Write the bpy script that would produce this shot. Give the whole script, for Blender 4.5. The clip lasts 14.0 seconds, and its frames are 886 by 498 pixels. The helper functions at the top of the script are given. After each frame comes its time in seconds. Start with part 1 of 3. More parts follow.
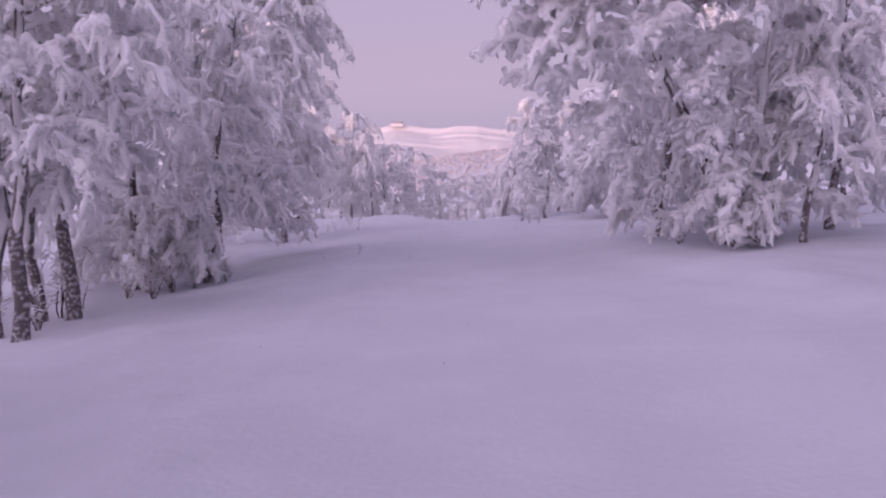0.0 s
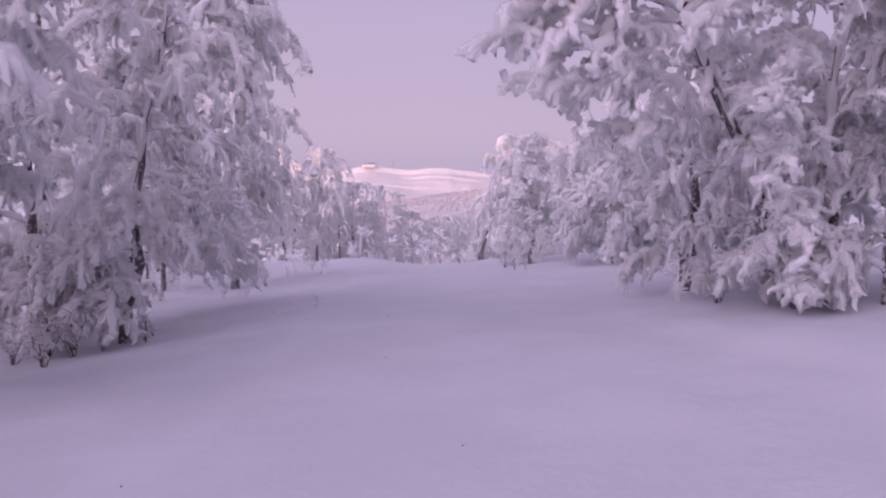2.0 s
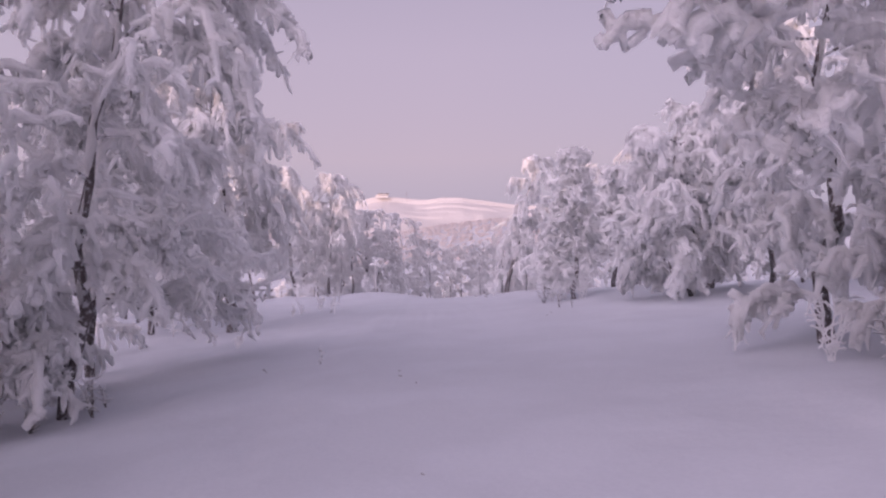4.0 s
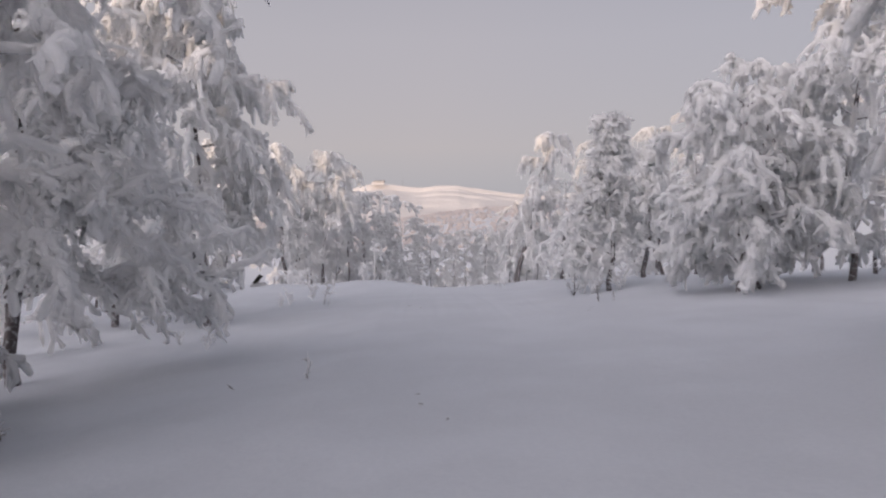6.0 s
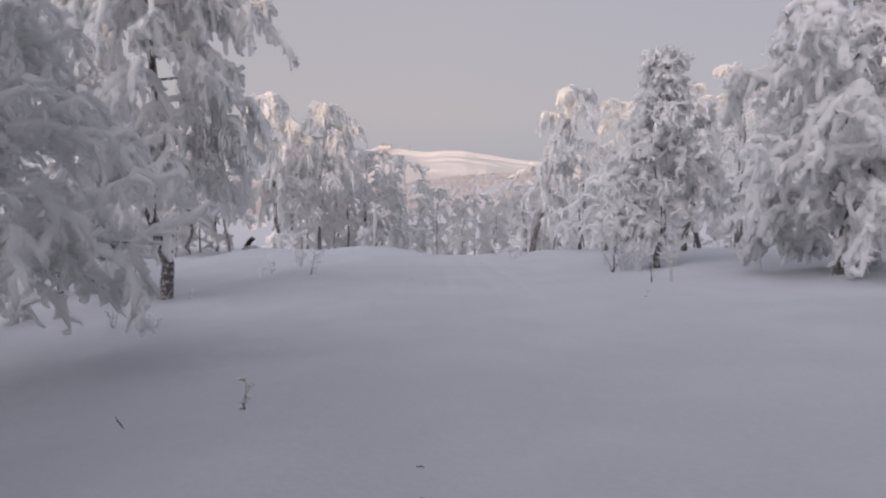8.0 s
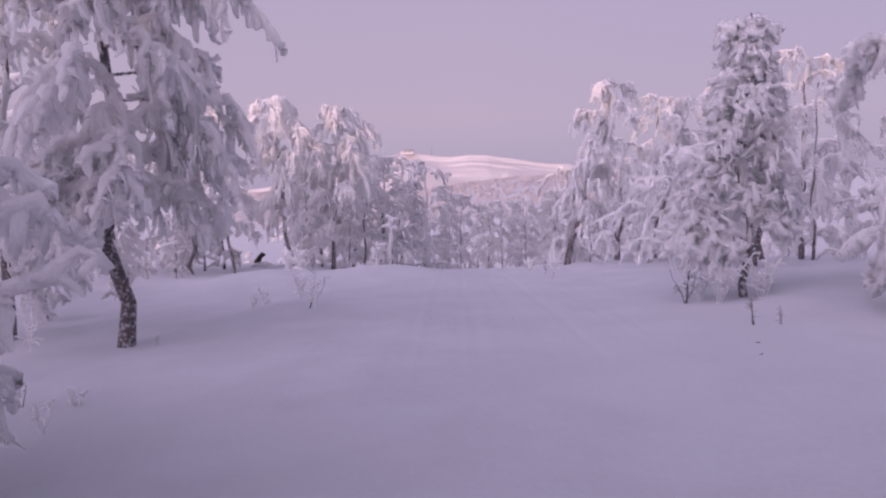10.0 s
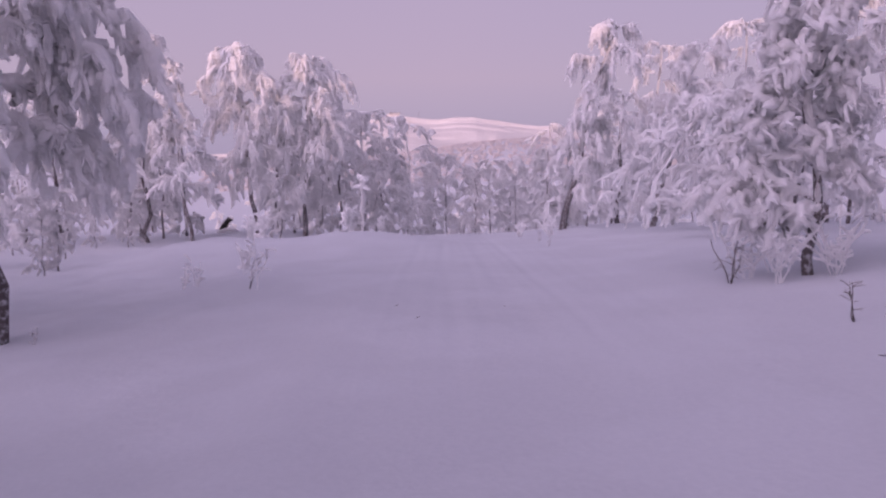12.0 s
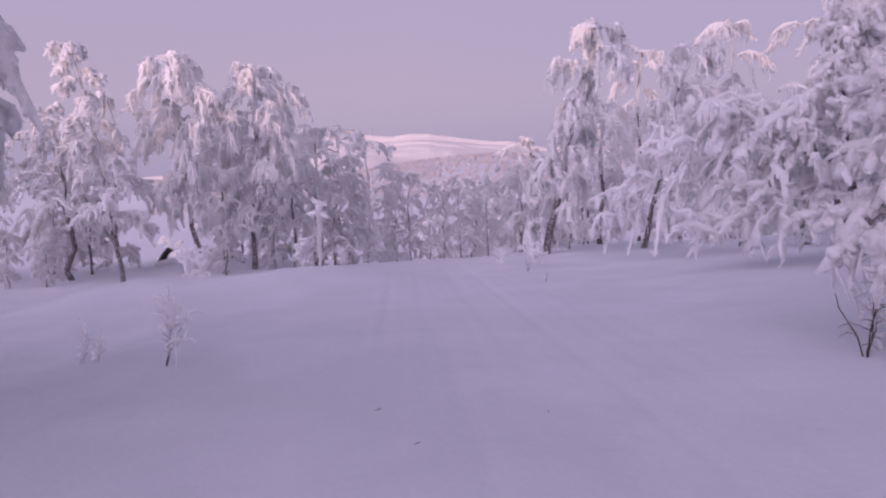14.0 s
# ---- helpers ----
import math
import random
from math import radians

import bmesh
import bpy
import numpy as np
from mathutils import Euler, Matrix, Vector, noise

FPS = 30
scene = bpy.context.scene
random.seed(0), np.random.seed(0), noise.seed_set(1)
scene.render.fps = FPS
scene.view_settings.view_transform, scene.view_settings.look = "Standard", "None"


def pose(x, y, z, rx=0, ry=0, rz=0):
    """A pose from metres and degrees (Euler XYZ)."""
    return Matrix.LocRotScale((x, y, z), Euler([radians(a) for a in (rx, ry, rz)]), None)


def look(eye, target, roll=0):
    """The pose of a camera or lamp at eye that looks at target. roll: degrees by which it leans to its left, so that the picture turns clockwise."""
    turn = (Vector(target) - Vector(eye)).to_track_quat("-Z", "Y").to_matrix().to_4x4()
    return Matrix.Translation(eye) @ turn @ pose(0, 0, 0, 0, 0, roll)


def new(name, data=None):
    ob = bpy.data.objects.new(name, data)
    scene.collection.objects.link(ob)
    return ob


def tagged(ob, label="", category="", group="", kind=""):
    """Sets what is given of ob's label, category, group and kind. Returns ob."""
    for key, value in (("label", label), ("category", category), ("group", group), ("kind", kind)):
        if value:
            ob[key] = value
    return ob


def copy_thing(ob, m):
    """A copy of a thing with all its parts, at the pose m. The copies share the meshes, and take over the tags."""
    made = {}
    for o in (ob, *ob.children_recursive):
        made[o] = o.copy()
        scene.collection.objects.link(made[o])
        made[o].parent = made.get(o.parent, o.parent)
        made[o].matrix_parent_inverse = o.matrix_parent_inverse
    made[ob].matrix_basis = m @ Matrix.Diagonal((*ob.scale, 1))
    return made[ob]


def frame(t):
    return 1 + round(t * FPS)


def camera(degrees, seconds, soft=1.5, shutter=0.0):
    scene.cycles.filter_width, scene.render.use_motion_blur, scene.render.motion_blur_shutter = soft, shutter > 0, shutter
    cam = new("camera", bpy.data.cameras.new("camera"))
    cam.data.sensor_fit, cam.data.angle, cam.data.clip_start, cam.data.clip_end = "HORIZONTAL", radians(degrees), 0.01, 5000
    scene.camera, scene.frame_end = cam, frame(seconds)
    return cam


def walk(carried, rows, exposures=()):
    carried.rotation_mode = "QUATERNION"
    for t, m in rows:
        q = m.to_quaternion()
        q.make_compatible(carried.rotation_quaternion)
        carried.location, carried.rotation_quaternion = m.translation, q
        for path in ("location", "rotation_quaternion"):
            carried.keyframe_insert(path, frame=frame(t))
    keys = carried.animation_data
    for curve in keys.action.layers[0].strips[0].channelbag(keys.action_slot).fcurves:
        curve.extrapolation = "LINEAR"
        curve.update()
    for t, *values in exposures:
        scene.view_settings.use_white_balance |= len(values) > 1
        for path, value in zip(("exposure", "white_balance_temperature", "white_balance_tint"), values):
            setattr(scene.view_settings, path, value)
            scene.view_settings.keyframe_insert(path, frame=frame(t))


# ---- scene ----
cam = camera(59.2, 14.0, soft=2.3)
PATH = [
    (0, (0.073, 0.5, 1.603), (0.063, 2.493, 1.436), -0.5),
    (0.5, (0.082, 1.217, 1.603), (0.075, 3.207, 1.399), -0.5),
    (1, (0.081, 1.956, 1.64), (0.063, 3.948, 1.457), 0.1),
    (1.5, (0.053, 2.79, 1.618), (0.112, 4.783, 1.462), 0.3),
    (2, (-0.011, 3.601, 1.584), (0.054, 5.599, 1.522), 0.2),
    (2.5, (-0.108, 4.476, 1.599), (-0.076, 6.475, 1.658), 0.3),
    (3, (-0.146, 5.32, 1.609), (-0.124, 7.318, 1.694), 0.3),
    (3.5, (-0.232, 6.16, 1.584), (-0.206, 8.159, 1.632), -0.2),
    (3.7, (-0.261, 6.513, 1.62), (-0.23, 8.512, 1.649), -0.6),
    (5.8, (-0.618, 9.868, 1.461), (-0.605, 11.868, 1.447), 0.1),
    (6, (-0.666, 10.2, 1.479), (-0.625, 12.2, 1.462), 0.0),
    (6.5, (-0.728, 11.036, 1.45), (-0.626, 13.034, 1.412), 0.0),
    (7, (-0.751, 11.85, 1.474), (-0.667, 13.847, 1.398), 0.2),
    (7.5, (-0.744, 12.652, 1.467), (-0.67, 14.648, 1.377), 0.3),
    (8, (-0.715, 13.514, 1.404), (-0.686, 15.511, 1.298), 1.3),
    (8.2, (-0.685, 13.837, 1.384), (-0.669, 15.834, 1.278), 1.5),
    (10.3, (-0.713, 17.014, 1.648), (-0.762, 19.011, 1.561), -0.4),
    (10.5, (-0.675, 17.298, 1.66), (-0.747, 19.296, 1.609), -0.2),
    (11, (-0.562, 18.042, 1.556), (-0.556, 20.04, 1.476), -0.3),
    (11.5, (-0.483, 18.759, 1.516), (-0.449, 20.752, 1.359), -0.2),
    (12, (-0.542, 19.462, 1.49), (-0.544, 21.453, 1.302), -0.2),
    (12.5, (-0.601, 20.279, 1.54), (-0.578, 22.269, 1.348), -0.4),
    (13, (-0.69, 21.042, 1.581), (-0.681, 23.032, 1.381), -0.5),
    (13.5, (-0.826, 21.779, 1.632), (-0.823, 23.769, 1.427), -1.2),
    (14, (-0.881, 22.501, 1.624), (-0.772, 24.493, 1.476), -1.4),
]
EXPOSURES = [
    (0.0, 0.0, 5940, 51), (0.5, 0.02, 5940, 51), (1.5, 0.06, 5960, 51), (2.5, 0.06, 5980, 50), (3.0, 0.07, 6120, 46), (3.7, 0.07, 6150, 44), (5.8, 0.02, 6330, 13), (8.2, 0.0, 6215, 14),
    (10.3, -0.1, 5960, 50), (11.5, -0.15, 6040, 51), (12.0, -0.13, 6010, 52), (12.5, -0.13, 5950, 35), (13.0, -0.13, 6000, 30), (13.5, -0.16, 5880, 40),
    (14.0, -0.13, 5850, 49),
]
walk(cam, [(t, look(eye, target, roll)) for t, eye, target, roll in PATH], EXPOSURES)

# light scattered again and again between the rimed twigs
scene.cycles.max_bounces, scene.cycles.diffuse_bounces, scene.cycles.transmission_bounces = 64, 48, 48

# ---- light: a sun on the horizon behind an added unseen ridge, and the pink sky opposite to it ----
SUN_ELEVATION, SUN_WAY = 3.0, Vector((-0.62, -0.78, 0.0)).normalized()


up = SUN_WAY * math.cos(radians(SUN_ELEVATION)) + Vector((0, 0, math.sin(radians(SUN_ELEVATION))))


def make_world():
    world = bpy.data.worlds.new("winter_sky")
    scene.world = world
    world.use_nodes = True
    nt = world.node_tree
    nt.nodes.clear()
    out = nt.nodes.new("ShaderNodeOutputWorld")
    back = nt.nodes.new("ShaderNodeBackground")
    sky = nt.nodes.new("ShaderNodeTexSky")
    sky.sky_type, sky.sun_disc = "NISHITA", False
    sky.sun_elevation, sky.sun_rotation = radians(SUN_ELEVATION), math.atan2(SUN_WAY.x, SUN_WAY.y)
    coord = nt.nodes.new("ShaderNodeTexCoord")
    split = nt.nodes.new("ShaderNodeSeparateXYZ")
    ramp = nt.nodes.new("ShaderNodeValToRGB")
    els = ramp.color_ramp.elements
    stops = [(0.0, (0.33, 0.345, 0.40)), (0.05, (0.345, 0.355, 0.41)), (0.12, (0.43, 0.395, 0.41)),
             (0.25, (0.42, 0.395, 0.415)), (0.45, (0.33, 0.33, 0.365)), (0.7, (0.19, 0.20, 0.235)), (1.0, (0.12, 0.13, 0.16))]
    while len(els) < len(stops):
        els.new(0.5)
    for el, (p, c) in zip(els, stops):
        el.position, el.color = p, (*c, 1)
    dim = nt.nodes.new("ShaderNodeMixRGB")
    dim.blend_type, dim.inputs[0].default_value = "ADD", 0.03
    nt.links.new(coord.outputs["Generated"], split.inputs[0])
    nt.links.new(split.outputs["Z"], ramp.inputs[0])
    nt.links.new(ramp.outputs[0], dim.inputs[1])
    nt.links.new(sky.outputs[0], dim.inputs[2])
    # the glow round the sun, behind the walker, and the duller blue of the earth's shadow opposite to it
    dot = nt.nodes.new("ShaderNodeVectorMath")
    dot.operation = "DOT_PRODUCT"
    dot.inputs[1].default_value = up
    glow = nt.nodes.new("ShaderNodeValToRGB")
    ge = glow.color_ramp.elements
    for p in (0.25, 0.5, 0.8):
        ge.new(p)
    for el, (p, c) in zip(ge, [(0.0, (0, 0, 0)), (0.25, (0.53, 0.487, 0.50)), (0.5, (1.07, 0.965, 0.97)), (0.8, (1.6, 1.42, 1.40)), (1.0, (2.1, 1.83, 1.72))]):
        el.position, el.color = p, (*c, 1)
    glow.color_ramp.interpolation = "EASE"
    warm = nt.nodes.new("ShaderNodeMixRGB")
    warm.blend_type, warm.inputs[0].default_value = "ADD", 1.0
    nt.links.new(coord.outputs["Generated"], dot.inputs[0])
    nt.links.new(dot.outputs["Value"], glow.inputs[0])
    nt.links.new(dim.outputs[0], warm.inputs[1])
    nt.links.new(glow.outputs[0], warm.inputs[2])
    away = nt.nodes.new("ShaderNodeVectorMath")
    away.operation = "DOT_PRODUCT"
    away.inputs[1].default_value = -SUN_WAY
    dull = nt.nodes.new("ShaderNodeValToRGB")
    dull.color_ramp.elements.new(0.78)
    for el, (p, c) in zip(dull.color_ramp.elements, [(0.3, (1.0, 1.0, 1.0)), (0.78, (1.0, 0.985, 0.995)), (1.0, (0.92, 0.93, 0.975))]):
        el.position, el.color = p, (*c, 1)
    shade = nt.nodes.new("ShaderNodeMixRGB")
    shade.blend_type, shade.inputs[0].default_value = "MULTIPLY", 1.0
    nt.links.new(coord.outputs["Generated"], away.inputs[0])
    nt.links.new(away.outputs["Value"], dull.inputs[0])
    nt.links.new(warm.outputs[0], shade.inputs[1])
    nt.links.new(dull.outputs[0], shade.inputs[2])
    nt.links.new(shade.outputs[0], back.inputs[0])
    back.inputs[1].default_value = 1.0
    nt.links.new(back.outputs[0], out.inputs[0])


make_world()
sun = new("sun", bpy.data.lights.new("sun", "SUN"))
sun.data.energy, sun.data.angle, sun.data.color = 2.1, radians(0.6), (1.0, 0.70, 0.40)
sun.matrix_world = look(up * 50, (0, 0, 0))


# ---- materials ----
def material(name, base, rough, spots=None, scale=3.0, low=0.45, high=0.6, fine=40.0, bump=0.3, depth=0.01, tone=0.06, coarse=0.0, glow_through=0.0):
    """A rough natural surface: tone varies at two scales, spots of a second colour, relief at two scales."""
    m = bpy.data.materials.new(name)
    m.use_nodes = True
    nt = m.node_tree
    bsdf = nt.nodes["Principled BSDF"]
    bsdf.inputs["Roughness"].default_value = rough
    bsdf.inputs["Specular IOR Level"].default_value = 0.25
    coord = nt.nodes.new("ShaderNodeTexCoord")

    def noise_node(sc, detail=4.0):
        n = nt.nodes.new("ShaderNodeTexNoise")
        n.inputs["Scale"].default_value, n.inputs["Detail"].default_value = sc, detail
        nt.links.new(coord.outputs["Object"], n.inputs["Vector"])
        return n

    big, small = noise_node(scale), noise_node(fine, 3.0)
    ramp = nt.nodes.new("ShaderNodeValToRGB")
    ramp.color_ramp.elements[0].position, ramp.color_ramp.elements[1].position = low, high
    ramp.color_ramp.elements[0].color = (*base, 1)
    ramp.color_ramp.elements[1].color = (*(spots or [min(1, c * (1 + tone)) for c in base]), 1)
    nt.links.new(big.outputs["Fac"], ramp.inputs[0])
    mix = nt.nodes.new("ShaderNodeMixRGB")
    mix.blend_type, mix.inputs[0].default_value = "OVERLAY", 0.25 if spots else 0.08
    nt.links.new(ramp.outputs[0], mix.inputs[1])
    nt.links.new(small.outputs["Fac"], mix.inputs[2])
    nt.links.new(mix.outputs[0], bsdf.inputs["Base Color"])
    b1 = nt.nodes.new("ShaderNodeBump")
    b1.inputs["Strength"].default_value, b1.inputs["Distance"].default_value = bump, depth
    nt.links.new(small.outputs["Fac"], b1.inputs["Height"])
    if coarse:
        b2 = nt.nodes.new("ShaderNodeBump")
        b2.inputs["Strength"].default_value, b2.inputs["Distance"].default_value = 1.0, coarse
        nt.links.new(big.outputs["Fac"], b2.inputs["Height"])
        nt.links.new(b2.outputs[0], b1.inputs["Normal"])
    nt.links.new(b1.outputs[0], bsdf.inputs["Normal"])
    if glow_through:
        thin, both = nt.nodes.new("ShaderNodeBsdfTranslucent"), nt.nodes.new("ShaderNodeMixShader")
        both.inputs[0].default_value = glow_through
        nt.links.new(mix.outputs[0], thin.inputs["Color"])
        nt.links.new(b1.outputs[0], thin.inputs["Normal"])
        nt.links.new(bsdf.outputs[0], both.inputs[1])
        nt.links.new(thin.outputs[0], both.inputs[2])
        nt.links.new(both.outputs[0], nt.nodes["Material Output"].inputs["Surface"])
    return m


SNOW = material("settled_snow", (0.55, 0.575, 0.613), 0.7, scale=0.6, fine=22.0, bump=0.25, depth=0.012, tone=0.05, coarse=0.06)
FROST = material("rime_frost", (0.988, 0.99, 0.993), 0.85, scale=5.0, fine=38.0, bump=0.7, depth=0.03, tone=0.08, coarse=0.05, glow_through=0.6)
BARK = material("birch_bark", (0.11, 0.095, 0.094), 0.85, spots=(0.46, 0.46, 0.48), scale=17.0, low=0.49, high=0.66, fine=60.0, bump=0.6, depth=0.01)
WOOD = material("dark_branch", (0.115, 0.098, 0.095), 0.85, spots=(0.72, 0.72, 0.74), scale=16.0, low=0.40, high=0.50, fine=90.0, bump=0.4, depth=0.004)
TWIG = material("bare_twig", (0.06, 0.045, 0.038), 0.8, spots=(0.35, 0.34, 0.34), scale=30.0, low=0.55, high=0.7, fine=120.0, bump=0.3, depth=0.002)
STUMP = material("charred_stump", (0.02, 0.018, 0.018), 0.8, spots=(0.06, 0.055, 0.05), scale=6.0, fine=30.0, bump=0.6, depth=0.03)
FELL = material("fell_snow", (0.58, 0.56, 0.55), 0.75, scale=0.012, fine=0.12, bump=0.4, depth=3.0, tone=0.04)
FARWOOD = material("far_frosted_wood", (0.74, 0.69, 0.68), 0.9, spots=(0.80, 0.76, 0.75), scale=0.05, fine=1.5, bump=0.3, depth=0.3, glow_through=0.5)

# ---- mesh helpers ----


def mesh_object(name, verts, faces, mat, parent=None, label="", smooth=True):
    me = bpy.data.meshes.new(name)
    me.from_pydata(np.asarray(verts).tolist(), [], np.asarray(faces).tolist())
    if smooth:
        me.polygons.foreach_set("use_smooth", np.ones(len(me.polygons), bool))
    me.materials.append(mat)
    ob = new(name, me)
    if parent:
        ob.parent = parent
    if label:
        ob["label"] = label
    return ob


def tubes(paths, radii, sides, rng, rough=0.0):
    """Vertices and quads of many tubes at once: paths (T, N, 3), radii (T, N)."""
    paths, radii = np.asarray(paths, float), np.asarray(radii, float)
    count, n = radii.shape
    tang = np.gradient(paths, axis=1)
    tang /= np.linalg.norm(tang, axis=2, keepdims=True) + 1e-9
    ref = np.where(np.abs(tang[:, :1, 2:]) > 0.85, np.array([[[1.0, 0, 0]]]), np.array([[[0, 0, 1.0]]]))
    u = np.cross(tang, np.broadcast_to(ref, tang.shape))
    u /= np.linalg.norm(u, axis=2, keepdims=True) + 1e-9
    v = np.cross(tang, u)
    a = np.linspace(0, 2 * np.pi, sides, endpoint=False)
    r = radii[..., None] * (1 + rough * rng.uniform(-1, 1, (count, n, sides)))
    ring = paths[:, :, None] + r[..., None] * (np.cos(a)[:, None] * u[:, :, None] + np.sin(a)[:, None] * v[:, :, None])
    k, j, i = np.meshgrid(np.arange(count), np.arange(n - 1), np.arange(sides), indexing="ij")
    q = lambda jj, ii: (k * n + jj) * sides + ii % sides
    faces = np.stack([q(j, i), q(j, i + 1), q(j + 1, i + 1), q(j + 1, i)], -1).reshape(-1, 4)
    return ring.reshape(-1, 3), faces


def join(parts):
    verts, faces, at = [], [], 0
    for v, f in parts:
        verts.append(v)
        faces.append(f + at)
        at += len(v)
    return np.concatenate(verts), np.concatenate(faces)


def smooth01(a, b, x):
    u = np.clip((x - a) / (b - a), 0, 1)
    return u * u * (3 - 2 * u)


# ---- ground ----


def ground_height(x, y):
    """Trail in the middle, falling away to its left, a low bank to its right, a crest ahead and a valley past it."""
    x, y = np.asarray(x, float), np.asarray(y, float)
    soft = lambda d, w: w * np.logaddexp(0, d / w)
    left = 0.135 * soft(-x - 1.6, 0.8) - 0.085 * soft(-x - 7.5, 1.5)
    left *= 1 - 0.5 * smooth01(24, 44, y)
    right = 0.13 * soft(x - 1.2, 0.7) - 0.10 * soft(x - 5.5, 1.0)
    right *= 1 - 0.3 * smooth01(28, 42, y)
    crest = 0.053 * soft(y - 31, 2.5) + 0.08 * soft(y - 51, 1.5) - 1.3 * smooth01(3, 9, -x) * smooth01(42, 66, y) * (1 - smooth01(80, 140, y)) - 0.113 * soft(y - 110, 25) - 0.01 * soft(y - 240, 30)
    waves = 0.03 * np.sin(0.9 * x + 0.5 * y + 1) + 0.035 * np.sin(0.37 * y - 0.8 * x) + 0.02 * np.sin(1.7 * x - 1.1 * y)
    waves *= 0.35 + 0.65 * smooth01(1.5, 4.5, np.abs(x))
    bumps = 0.0
    for k in range(14):
        a, f = 2.4 * k, 1.6 + 0.42 * k
        bumps = bumps + 0.0042 * np.sin(f * (math.cos(a) * x + math.sin(a) * y) + 1.7 * k)
    bumps = bumps * (0.3 + 0.9 * smooth01(1.2, 4.0, np.abs(x + 0.3))) * (1 - smooth01(45, 60, y)) * smooth01(-30, -5, y)
    drift = 0.09 * smooth01(-0.35, 0.2, x - 3.9 + 0.17 * (y - 9.5) - 0.12 * np.sin(0.9 * y)) * (1 - smooth01(0.2, 2.0, x - 3.9 + 0.17 * (y - 9.5))) * smooth01(1, 4, y) * (1 - smooth01(13, 18, y))
    edge = -0.05 * smooth01(0.0, 0.45, -x - 1.62 - 0.10 * np.sin(0.42 * y)) * smooth01(-2, 2, y) * (1 - smooth01(26, 32, y))
    # unseen ridge behind the start, its height set to keep sun off the trees
    back = 33.8 * smooth01(60, 240, -y) + 4 * np.sin(x * 0.02) * smooth01(120, 240, -y) * 0.2
    far_hill = 42 * smooth01(330, 820, y) * (1.0 + 0.3 * smooth01(-120, 180, x)) + 2 * np.sin(x * 0.03) * smooth01(400, 800, y)
    tracks = sum(-0.008 * np.exp(-((x - c - 0.05 * np.sin(0.3 * y)) / 0.10) ** 2) for c in (-1.05, -0.5, 0.22, 0.75)) * smooth01(20, 29, y)
    tracks = tracks + sum(-0.0034 * np.exp(-((x - c - 0.06 * np.sin(0.25 * y + 3 * c)) / 0.06) ** 2) for c in np.arange(-1.3, 1.7, 0.23)) * smooth01(21, 27, y)
    mound = 0.48 * np.exp(-((y - 39.3) / 3.0) ** 2) * smooth01(-0.6, 3.0, -x) * (1 - smooth01(6, 10, -x))
    tail = -40 * smooth01(900, 1300, y)
    return -left + right - crest + waves + bumps + drift + back + far_hill + tracks + mound + tail + edge


def axis(fine_a, fine_b, step, lo, hi):
    mid = list(np.arange(fine_a, fine_b + 1e-6, step))
    d, v, up_ = step, fine_b, []
    while v < hi:
        d = min(d * 1.16, 160)
        v += d
        up_.append(v)
    d, v, dn = step, fine_a, []
    while v > lo:
        d = min(d * 1.16, 160)
        v -= d
        dn.append(v)
    return np.array(dn[::-1] + mid + up_)


def grid_faces(nx, ny):
    i, j = np.meshgrid(np.arange(nx - 1), np.arange(ny - 1), indexing="ij")
    a = (i * ny + j).ravel()
    return np.stack([a, a + ny, a + ny + 1, a + 1], -1)


def make_ground():
    xs, ys = axis(-9, 7, 0.2, -3800, 3800), axis(-1, 46, 0.25, -600, 3800)
    xs = np.unique(np.concatenate([xs, np.arange(-1.5, 1.9, 0.05)]).round(3))
    gx, gy = np.meshgrid(xs, ys, indexing="ij")
    verts = np.stack([gx, gy, ground_height(gx, gy)], -1).reshape(-1, 3)
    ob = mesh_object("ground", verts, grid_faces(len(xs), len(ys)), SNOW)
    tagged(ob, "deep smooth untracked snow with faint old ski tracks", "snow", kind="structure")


make_ground()


